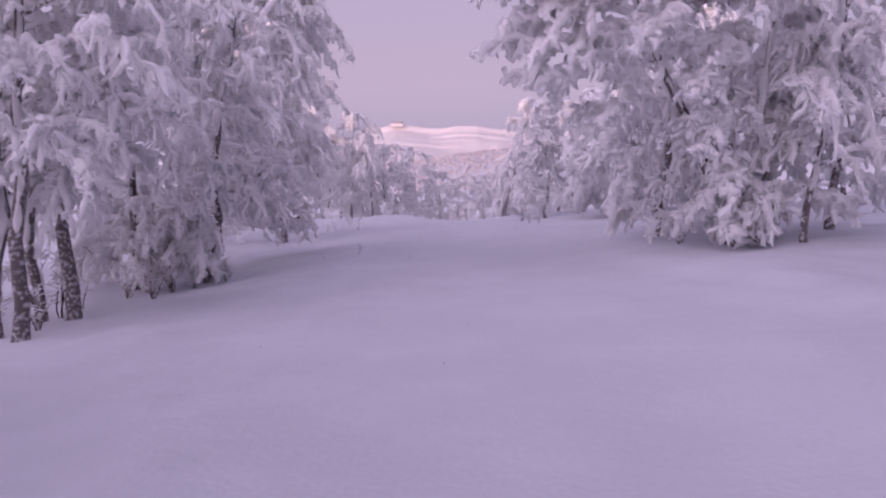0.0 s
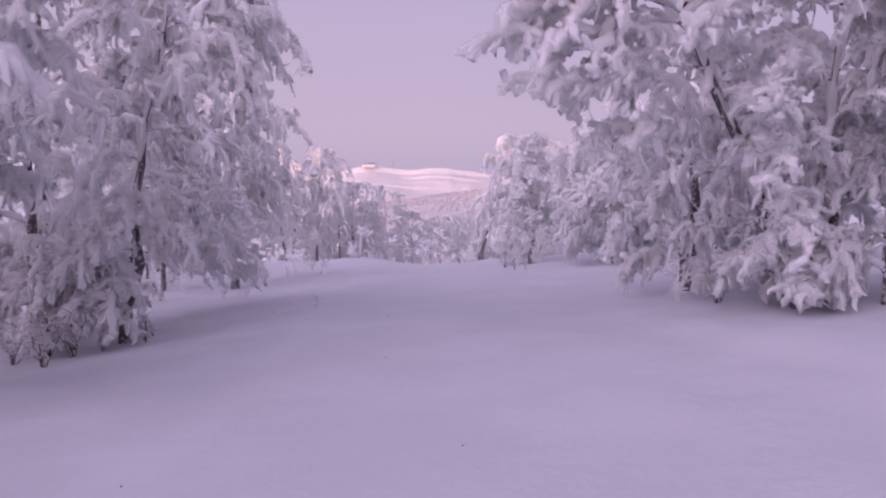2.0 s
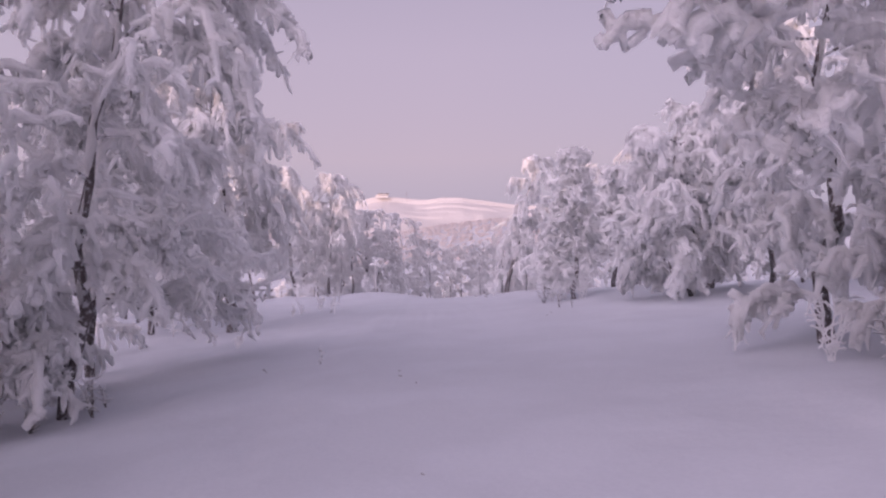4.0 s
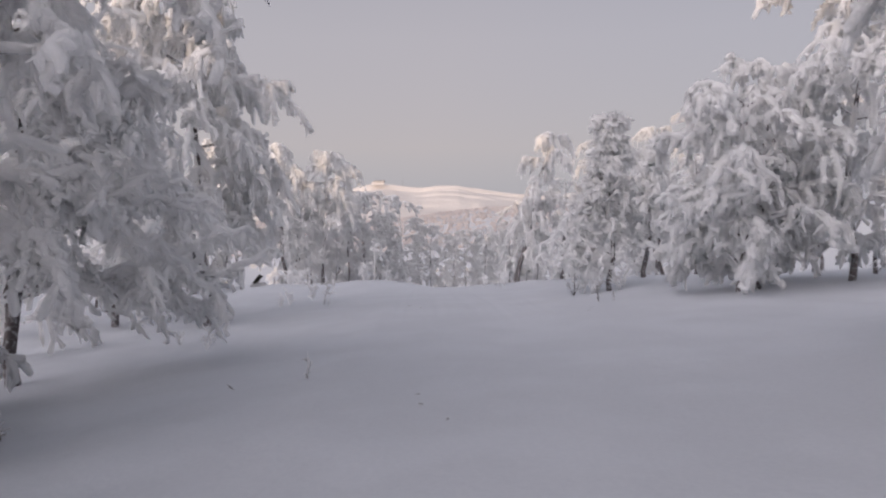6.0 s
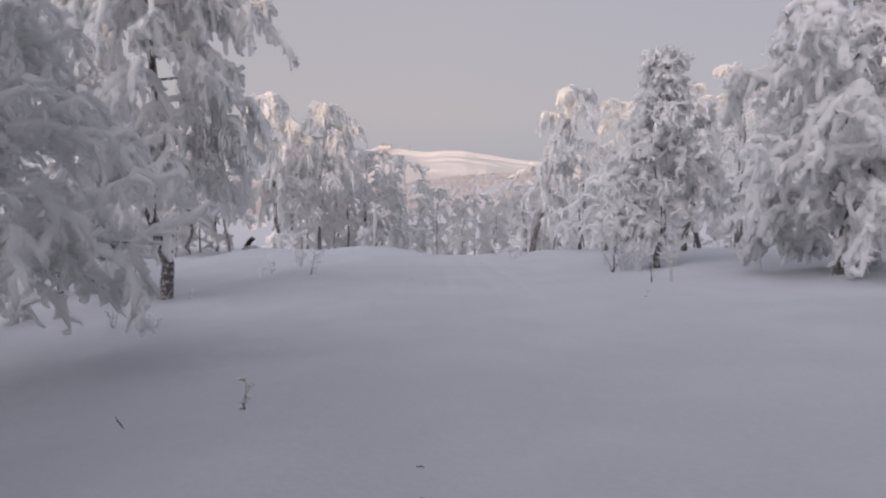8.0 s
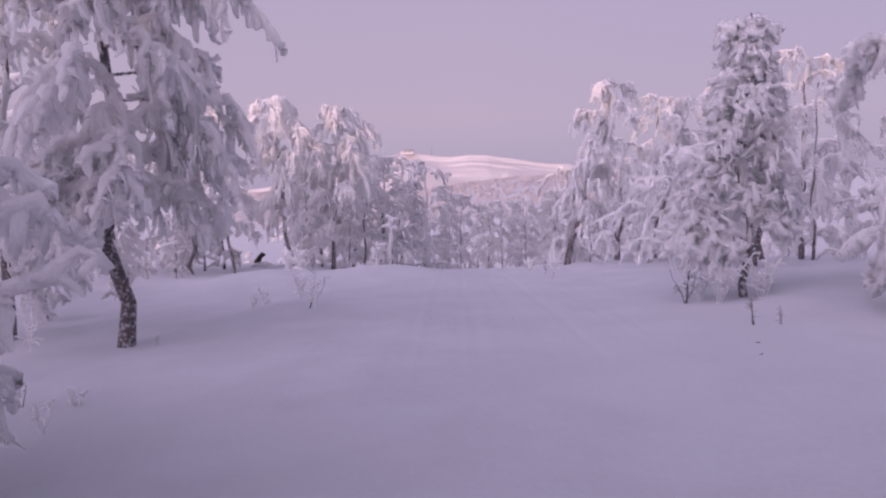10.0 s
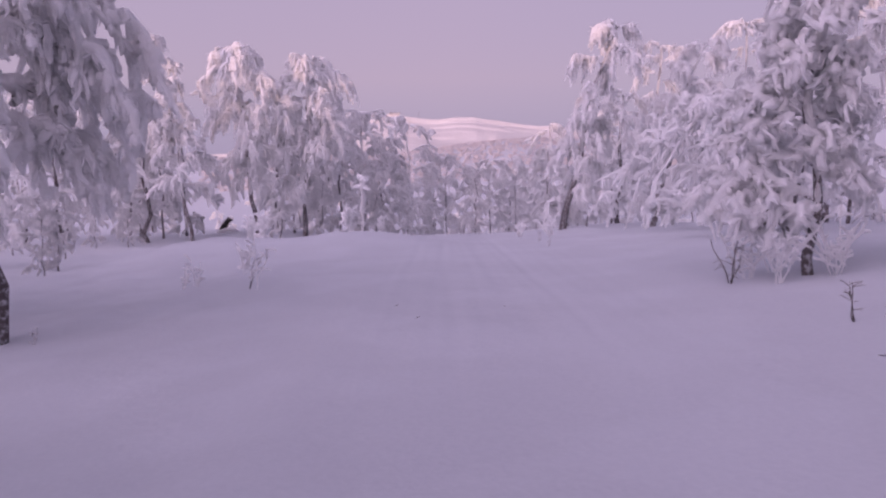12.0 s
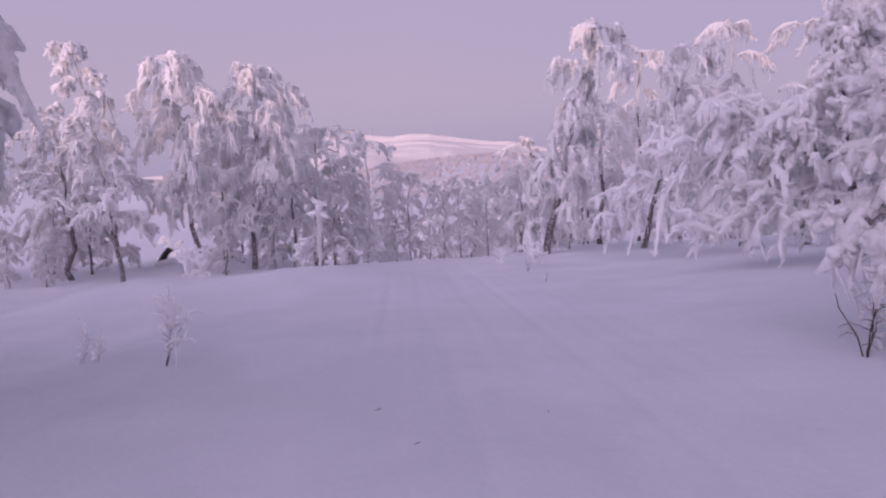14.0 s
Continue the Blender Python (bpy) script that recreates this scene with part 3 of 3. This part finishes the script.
birch(3.63, 28.25, 4.35, 0.9, 0.35, 15, shape="spire", bias=(-0.1, 0.45), puff=0.65, label="slender upright young birch with bare dark stem and light rime", thick=0.055, hang=0.7, limbs=24, fat=0.85, dens=0.75,
      boughs=((0.24, 175, 1.15, 0.6, 0.7), (0.32, 165, 1.1, 0.5, 0.7), (0.2, 195, 1.0, 0.6, 0.7), (0.4, 178, 1.0, 0.5, 0.7), (0.5, 170, 0.85, 0.5, 0.7)))
birch(6.15, 34.5, 4.3, 1.3, 0.5, 16, lean=(0.1, 0), shape="spire", puff=0.5, limbs=26,
      boughs=((0.2, 180, 2.6, 0.5, 0.62), (0.28, 200, 2.5, 0.5, 0.75), (0.24, 225, 2.2, 0.5, 0.7), (0.42, 190, 2.0, 0.5, 0.8), (0.5, 175, 1.9, 0.5, 0.8), (0.34, 165, 2.3, 0.5, 0.7), (0.6, 200, 1.6, 0.5, 0.8)),
      label="birch with low boughs buried in rime", thick=0.07, hang=0.8)
birch(8.2, 39.5, 3.3, 1.6, 0.6, 17, puff=0.45, lean=(-0.5, 0), bias=(-0.2, 0), limbs=24,
      boughs=((0.93, 170, 5.3, 0.47, 1.06), (0.9, 185, 4.9, 0.5, 1.08), (0.85, 160, 4.4, 0.5, 1.05), (0.8, 195, 4.0, 0.5, 1.05), (0.6, 178, 3.4, 0.5, 0.95), (0.5, 205, 3.0, 0.5, 0.9), (0.55, 165, 2.9, 0.5, 0.9)),
      label="birch arched over by its load of rime", thick=0.08, hang=0.95, fat=1.05)
birch(6.4, 45.6, 6.6, 1.4, 0.6, 171, lean=(1.9, 0), shape="column", puff=0.3, hang=1.2, limbs=16, label="slender birch nodding under its rime", thick=0.08)
birch(3.3, 44.9, 7.1, 1.4, 0.5, 18, lean=(1.9, 0), shape="column", label="tall narrow birch with nodding rimed top", thick=0.10, hang=1.4, limbs=20)
birch(8.4, 52.3, 8.0, 1.7, 0.6, 19, shape="column", limbs=17, fat=1.0, puff=0.2, label=RIGHT, level=1)
birch(11.4, 50.7, 8.5, 2.0, 0.6, 20, limbs=17, fat=1.0, puff=0.2, label=RIGHT, level=1)
birch(10.5, 42.0, 7.0, 2.0, 0.6, 21, limbs=17, fat=1.0, puff=0.2, label=RIGHT, level=1)
birch(6.3, 50.0, 5.4, 1.7, 0.5, 22, limbs=15, fat=1.0, puff=0.2, label=RIGHT, level=1)
# the stand ahead, left of the crest
AHEAD = "rime-white birch in the stand past the clearing"
birch(-9.1, 46.0, 7.7, 1.3, 1.9, 23, lean=(-1.3, 0), shape="spire", label="thin leaning birch with a sparse rimed tip", thick=0.06, hang=0.9, limbs=18)
birch(-7.6, 49.0, 7.7, 1.9, 2.3, 24, lean=(-0.9, 0), bias=(0.2, 0), shape="column", limbs=22, fat=1.0, puff=0.1, dens=1.25, label=AHEAD, thick=0.09, hang=1.3)
birch(-6.0, 50.0, 7.5, 1.9, 1.7, 25, lean=(0.3, 0), shape="column", limbs=22, fat=1.0, puff=0.1, dens=1.25, label=AHEAD, thick=0.09, hang=1.3)
birch(-11.3, 48.0, 5.6, 1.9, 1.1, 26, lean=(-0.6, 0), fat=0.95, puff=0.15, limbs=17, label=AHEAD, thick=0.09, level=1)
birch(-14.7, 48.0, 5.6, 1.9, 1.1, 27, fat=0.95, puff=0.15, limbs=17, label=AHEAD, level=1)
birch(-4.3, 55.0, 6.2, 1.9, 0.8, 28, fat=0.95, puff=0.15, limbs=17, label=AHEAD, level=1)

# templates for the woods behind, each also a tree of its own
KINDS = [birch(-2.4, 60.0, 6.4, 1.8, 0.2, 31, level=1, fat=1.2, puff=0.55, limbs=12, coat=1, thick=0.045, label=AHEAD),
         birch(-1.2, 64.0, 5.6, 1.8, 0.15, 32, level=1, fat=1.2, puff=0.55, limbs=12, coat=1, thick=0.045, label=AHEAD, hang=1.25),
         birch(4.9, 60.0, 6.2, 1.5, 0.2, 33, level=1, fat=1.2, puff=0.55, limbs=12, coat=1, thick=0.045, shape="column", label=AHEAD, hang=1.3),
         birch(9.4, 66.0, 6.3, 2.0, 0.3, 34, level=0, fat=1.35, limbs=12, thick=0.05, label=AHEAD),
         birch(11.5, 70.0, 5.8, 1.7, 0.3, 35, level=0, fat=1.35, limbs=12, thick=0.05, shape="column", label=AHEAD)]


def plant(kind, x, y, turn, size):
    z = float(ground_height(x, y))
    return copy_thing(KINDS[kind], pose(x, y, z, 0, 0, turn) @ Matrix.Diagonal((size, size, size, 1)))


rng = random.Random(4)
for x, y, k in [(-9.2, 12.5, 0), (-9.6, 16.5, 1), (-9.4, 21.5, 2), (-8.8, 25.5, 0), (-11.5, 29, 4), (-10.8, 35, 0), (-12.8, 39, 3), 
                (-13.5, 22, 3), (-14, 33, 4), (-12.5, 14.5, 3), (-8.0, 54.5, 4), (-11.3, 52.0, 0), (-12.8, 50.0, 2), (-4.9, 52.6, 1), (-7.0, 53.2, 2), (-11.4, 49.6, 2), (-13.4, 52.5, 2), (-15.8, 51.0, 0), (-17, 50, 1), (-18.5, 44, 0),
                # out of view beside the start: added to block glow from the near ground
                (-6.9, 6.6, 3), (-10.2, 5.0, 3), (6.9, 7.6, 4), (7.6, 3.0, 3), (7.1, -2.0, 3),
                (9.4, 19, 0), (8.6, 22.5, 1), (10, 28.5, 0), (9.2, 33, 2), (8.8, 37.5, 1), (12.5, 36, 3), (12, 24, 4), (14, 46, 1), (13, 54, 0), (7.5, 57, 4), (-8.4, 57.5, 3), (-14.3, 56.5, 4), (-6.2, 58, 3), (-3.6, 57.5, 4),
                # unseen birches round and behind the start, added only to shade the near snow
                (-5.2, -3.5, 3), (-5.4, 3.6, 1), (-4.8, 0.6, 0), (-6.6, 1.4, 0), (5.0, 3.9, 4), (4.9, 0.8, 3), (-6.6, 4.6, 1), (6.6, 5.4, 3), (-4.4, -2.2, 1), (4.6, -2.6, 4), (-3.4, -4.6, 0), (-3.0, -8.4, 1), (-4.4, -6.2, 2), (-5.8, -10, 0), (-3.6, -13, 1), (3.6, -7.0, 2), (-7.0, -7.5, 3), (-4.6, -11, 4), (-8.5, -1, 4), (5.0, -6, 3), (4.4, -11.5, 4), (8.0, -9, 3), (-6.0, -18, 3)]:
    plant(k, x, y, rng.uniform(0, 360), rng.uniform(0.85, 1.12))
for x, y in [(-9.4, 33), (-9.6, 37), (-10.0, 38.5), (-11.8, 42.5), (-6.4, 47.5), (-11.4, 46.2), (-12.6, 46.4), (-14.6, 44.8), (-5.2, 49.5), (-16.6, 47), (-3.2, 53.5), (-6.2, 55),
             (4.6, 47.5), (5.4, 54), (9.8, 47.5), (8.0, 42.5), (12.2, 47)]:
    plant(rng.choice([3, 4]), x, y, rng.uniform(0, 360), rng.uniform(0.26, 0.46))
SKYLINE = ((-40, 4.8), (-6, 4.4), (-3, 3.6), (-0.8, 3.1), (0.8, 2.2), (2, 1.6), (5, 1.5), (7, 1.9), (8.3, 2.8), (12, 4.4), (40, 4.6))
HEIGHTS = (6.4, 5.6, 6.2, 6.3, 5.8)
for i in range(30):
    y = 66 + 94 * rng.random() ** 1.2
    x = rng.uniform(-0.5, 0.5) * (y - 12)
    k = rng.choice([0, 1, 3, 4, 3, 4]) if y < 75 else rng.choice([3, 4])
    turn, size = rng.uniform(0, 360), rng.uniform(0.8, 1.15)
    az = math.degrees(math.atan2(x + 0.8, y - 22))
    cap = 1.6 + math.tan(radians(np.interp(az, [p[0] for p in SKYLINE], [p[1] for p in SKYLINE]))) * (y - 22)
    size = min(size, (cap - float(ground_height(x, y))) / HEIGHTS[k])
    if size > 0.5 and not (y < 68 and -15 < x < -8.5):
        plant(k, x, y, turn, size)
# the dense edge of the wood behind the crest
for i in range(15):
    az = -6.5 + 17.0 * (i + rng.uniform(0.2, 0.8)) / 15
    y = rng.uniform(49, 66)
    x = (y - 22) * math.tan(radians(az)) - 0.8
    cap = 1.6 + math.tan(radians(np.interp(az, [p[0] for p in SKYLINE], [p[1] for p in SKYLINE]))) * (y - 22)
    k = rng.choice([0, 1, 2])
    plant(k, x, y, rng.uniform(0, 360), min(rng.uniform(0.62, 1.0), (cap - float(ground_height(x, y))) * rng.uniform(0.8, 1.0) / HEIGHTS[k]))
for i in range(16):
    y = 63 + 60 * rng.random()
    az = rng.uniform(0.3, 9.5)
    x = (y - 18) * math.tan(radians(az)) - 0.8
    cap = 1.6 + math.tan(radians(np.interp(az, [p[0] for p in SKYLINE], [p[1] for p in SKYLINE]))) * (y - 22)
    k = rng.choice([3, 4])
    size = min(rng.uniform(0.8, 1.1), (cap - float(ground_height(x, y))) / HEIGHTS[k])
    if size > 0.35:
        plant(k, x, y, rng.uniform(0, 360), size)


# ---- saplings, shrubs, stump, sticks ----


def sapling(x, y, h, seed, stems=4, rimed=0.8, spread=0.35, name="sapling", label="", mat=TWIG):
    """A bundle of thin stems through the snow, each with side twigs; rimed: how thickly coated (0 for bare)."""
    rng = np.random.default_rng(seed)
    root = new(name)
    root.location = (x, y, float(ground_height(x, y)))
    a = rng.uniform(0, 6.28, stems)
    way = unit(a)
    hs = h * rng.uniform(0.6, 1.0, stems)
    s = np.linspace(0, 1, 6)
    p = np.zeros((stems, 6, 3)) + way[:, None] * (hs * spread)[:, None, None] * s[None, :, None] ** 1.3 * rng.uniform(0.3, 1, (stems, 1, 1))
    p[..., 2] = -0.12 + (hs + 0.12)[:, None] * s
    p[:, 1:] += rng.normal(0, 0.02 * h, (stems, 5, 3))
    thick = np.linspace(0.010, 0.004, 6) * (0.3 + 0.7 * h)
    for i in range(stems):
        mesh_object("stem", *tubes(p[i:i + 1], thick[None], 5, rng), FROST if rimed >= 0.6 else mat, root)
    k = stems * 5
    idx = np.repeat(np.arange(stems), 5)
    tp, _ = at_s(p, idx, rng.uniform(0.3, 0.98, k))
    tw = arch(tp, unit(rng.uniform(0, 6.28, k)), h * rng.uniform(0.12, 0.3, k), rng.uniform(0.3, 1.0, k), rng.uniform(0, 0.7, k), 5, rng, 0.03)
    mesh_object("brush", *tubes(tw, np.broadcast_to(np.linspace(0.006, 0.003, 5) * (0.3 + 0.7 * h), (k, 5)), 4, rng), FROST if rimed >= 0.6 else mat, root)["kind"] = "stuff"
    if rimed > 0:
        fr = tw.copy()
        fr[..., 2] += 0.02 * rimed
        fp = p[:, 2:].copy()
        fp[..., 2] += 0.01
        mesh_object("rime", *join([tubes(fr, rng.uniform(0.010, 0.024, (k, 5)) * rimed, 5, rng, 0.25),
                                   tubes(fp, rng.uniform(0.010, 0.022, (stems, 4)) * rimed, 5, rng, 0.25)]), FROST, root)["kind"] = "stuff"
    return tagged(root, label or "rimed birch sapling poking through the snow", "sapling", "saplings")


sapling(-3.27, 30.7, 0.9, 41, 2, 0.62, spread=0.35)
sapling(-3.4, 30.8, 0.5, 411, 2, 0.45, spread=0.5)
sapling(-4.4, 31.6, 0.42, 42, 4, 0.62, spread=0.6)
sapling(-4.75, 32.0, 0.35, 421, 4, 0.8, spread=0.7)
sapling(-4.0, 33.0, 0.5, 43, 6, 1.1, spread=0.5)
sapling(-2.0, 18.9, 0.27, 44, 2, 0.22, label="small dry sprig in the snow")
sapling(-7.49, 28.8, 0.8, 442, 4, 0.7, spread=0.5)
sapling(-4.33, 23.3, 0.3, 443, 3, 0.65, spread=0.5)
sapling(-5.25, 28.26, 0.2, 444, 2, 0.3, label="small dry sprig in the snow")
sapling(-5.1, 24.3, 0.28, 445, 3, 0.4, label="small dry sprig in the snow")
sapling(-4.55, 24.35, 0.2, 446, 4, 0.7, spread=0.8)
sapling(-4.77, 17.8, 0.36, 447, 3, 0.3, label="dry twigs standing in the snow")
sapling(1.94, 39.6, 0.3, 448, 3, 0.15, label="short dark shoots at the crest of the trail")
sapling(1.78, 36.7, 0.22, 449, 2, 0.15, label="short dark shoots at the crest of the trail")
sapling(-4.7, 17.2, 0.55, 45, 7, 0.35, label="dry twigs standing in the snow")
sapling(-5.2, 16.6, 0.5, 46, 7, 0.35, label="dry twigs standing in the snow")
for i, (x, y, h) in enumerate([(-6.6, 14.6, 1.2), (-7.4, 13.2, 1.0), (-6.3, 15.9, 0.9), (-7.0, 11.8, 1.1), (-6.0, 16.4, 1.3), (-8.0, 15.5, 1.3), (-6.9, 9.8, 0.9), (-5.6, 15.4, 1.0), (-6.4, 13.4, 1.5), (-5.5, 16.2, 0.9), (-5.9, 11.7, 0.7)]):
    sapling(x, y, h, 90 + i, 6, 0.5, spread=0.6, label="leafless rimed sapling among the birch trunks")
BARE = "bare dark shoots poking through the snow"
sapling(2.78, 28.4, 0.75, 47, 4, 0.15, label=BARE, spread=0.6)
sapling(2.75, 25.65, 0.36, 48, 3, 0.1, label=BARE, spread=0.2)
sapling(3.05, 25.6, 0.25, 49, 2, 0.1, label=BARE)
sapling(3.1, 27.9, 0.75, 50, 7, 0.75, spread=0.7)
sapling(3.35, 28.6, 1.0, 501, 8, 0.9, spread=0.7)
sapling(3.75, 27.95, 0.8, 502, 7, 0.8, spread=0.7)
sapling(3.0, 28.5, 0.7, 503, 7, 0.8, spread=0.8)
sapling(3.9, 15.2, 0.7, 51, 8, 0.6, spread=0.7)
sapling(4.3, 14.6, 0.6, 52, 7, 0.5, spread=0.7)
sapling(-3.1, 40.2, 0.75, 53, 6, 2.0, label="sapling buried in lumps of snow")
sapling(-2.2, 40.2, 0.4, 54, 5, 1.8, label="sapling buried in lumps of snow")
sapling(-5.9, 42.5, 0.9, 55, 6, 2.0, label="bushy sapling thick with rime")
sapling(-6.5, 43.5, 1.1, 56, 6, 2.0, label="bushy sapling thick with rime")
sapling(2.4, 41.0, 0.6, 57, 8, 1.7, spread=0.8)
sapling(1.7, 42.5, 0.45, 58, 7, 1.5, spread=0.8)


def snow_post(x, y, h):
    """A broken stem plastered with snow, with a cap on its top."""
    rng = np.random.default_rng(61)
    root = new("snow_covered_stump")
    root.location = (x, y, float(ground_height(x, y)))
    p = np.array([[(0, 0, -0.2), (0.01, 0, 0.3), (-0.01, 0, 0.8), (0.0, 0, h)]])
    mesh_object("stem", *tubes(p, [[0.07, 0.06, 0.05, 0.045]], 8, rng, 0.1), BARK, root)
    q = np.array([[(0.012 * math.sin(9 * z), -0.02, z) for z in np.linspace(-0.1, h - 0.1, 14)]])
    mesh_object("snow_coat", *tubes(q, rng.uniform(0.045, 0.085, (1, 14)), 9, rng, 0.22), FROST, root)
    for k in range(7):
        a, up_k = 2.4 * k, h - 0.04 * k + rng.uniform(-0.05, 0.08)
        d = np.array([math.cos(a), math.sin(a) * 0.7, rng.uniform(-0.5, 0.5)]) * rng.uniform(0.16, 0.30)
        c = np.array([0, 0, up_k]) + d[None] * np.linspace(0, 1, 5)[:, None]
        mesh_object("snow_lump", *tubes(c[None], rng.uniform(0.045, 0.085) * np.array([[0.9, 1.1, 1.0, 0.75, 0.1]]), 8, rng, 0.25), FROST, root)
    tagged(root, "broken birch stem plastered with snow, capped by a lump", "stump")


snow_post(-2.63, 39.6, 1.35)


def dark_stump(x, y):
    """An uprooted dark stump with a forked snag, half covered with snow."""
    rng = np.random.default_rng(62)
    root = new("uprooted_stump")
    root.location = (x, y, float(ground_height(x, y)))
    root.scale = (0.55, 0.55, 0.55)
    p = np.array([[(-0.35, 0, -0.1), (-0.2, 0, 0.35), (0.0, 0, 0.75), (0.22, 0, 1.15)]])
    mesh_object("snag", *tubes(p, [[0.3, 0.26, 0.2, 0.1]], 8, rng, 0.22), STUMP, root)
    b = np.array([[(0.0, 0, 0.7), (0.2, 0, 0.85), (0.38, 0, 1.0), (0.5, 0, 0.98)]])
    mesh_object("fork", *tubes(b, [[0.14, 0.12, 0.1, 0.04]], 7, rng, 0.2), STUMP, root)
    c = np.array([[(-0.7, -0.1, 0.0), (-0.2, -0.2, 0.1), (0.5, -0.1, 0.2), (1.1, 0, 0.02)]])
    mesh_object("snow_cover", *tubes(c, [[0.15, 0.22, 0.25, 0.1]], 9, rng, 0.15), FROST, root)
    tagged(root, "dark uprooted stump half covered with snow", "stump")


dark_stump(-9.9, 53.0)


def stick(x, y, length, turn, up_=0.03, seed=1):
    rng = np.random.default_rng(seed)
    z = float(ground_height(x, y))
    d = np.array([math.cos(turn), math.sin(turn), 0])
    s = np.linspace(-0.5, 0.5, 5)
    p = d[None] * (s * length)[:, None]
    p[:, 2] += np.linspace(0, up_, 5) + rng.normal(0, 0.004, 5)
    ob = mesh_object("stick", *tubes(p[None], np.array([[0.002, 0.005, 0.006, 0.005, 0.002]]) * (1.0 if length > 0.1 else 0.6), 5, rng, 0.2), TWIG)
    ob.location = (x, y, z + 0.006)
    tagged(ob, "short dark twig lying on the snow", "twig", "fallen twigs")


stick(-2.82, 18.8, 0.16, 2.3, 0.05, 1)
for i, (x, y, L) in enumerate([(-0.81, 27.28, 0.05), (-1.08, 28.2, 0.06), (0.11, 27.75, 0.03), (0.04, 7.17, 0.04), (-0.38, 12.6, 0.04), (-0.72, 17.05, 0.05),
                               (-0.75, 17.5, 0.05), (-0.5, 16.4, 0.04), (-1.9, 8.6, 0.05), (0.3, 8.9, 0.03), (2.4, 24.6, 0.06), (2.2, 24.0, 0.05)]):
    stick(x, y, L, 0.6 * i, 0.01, 70 + i)
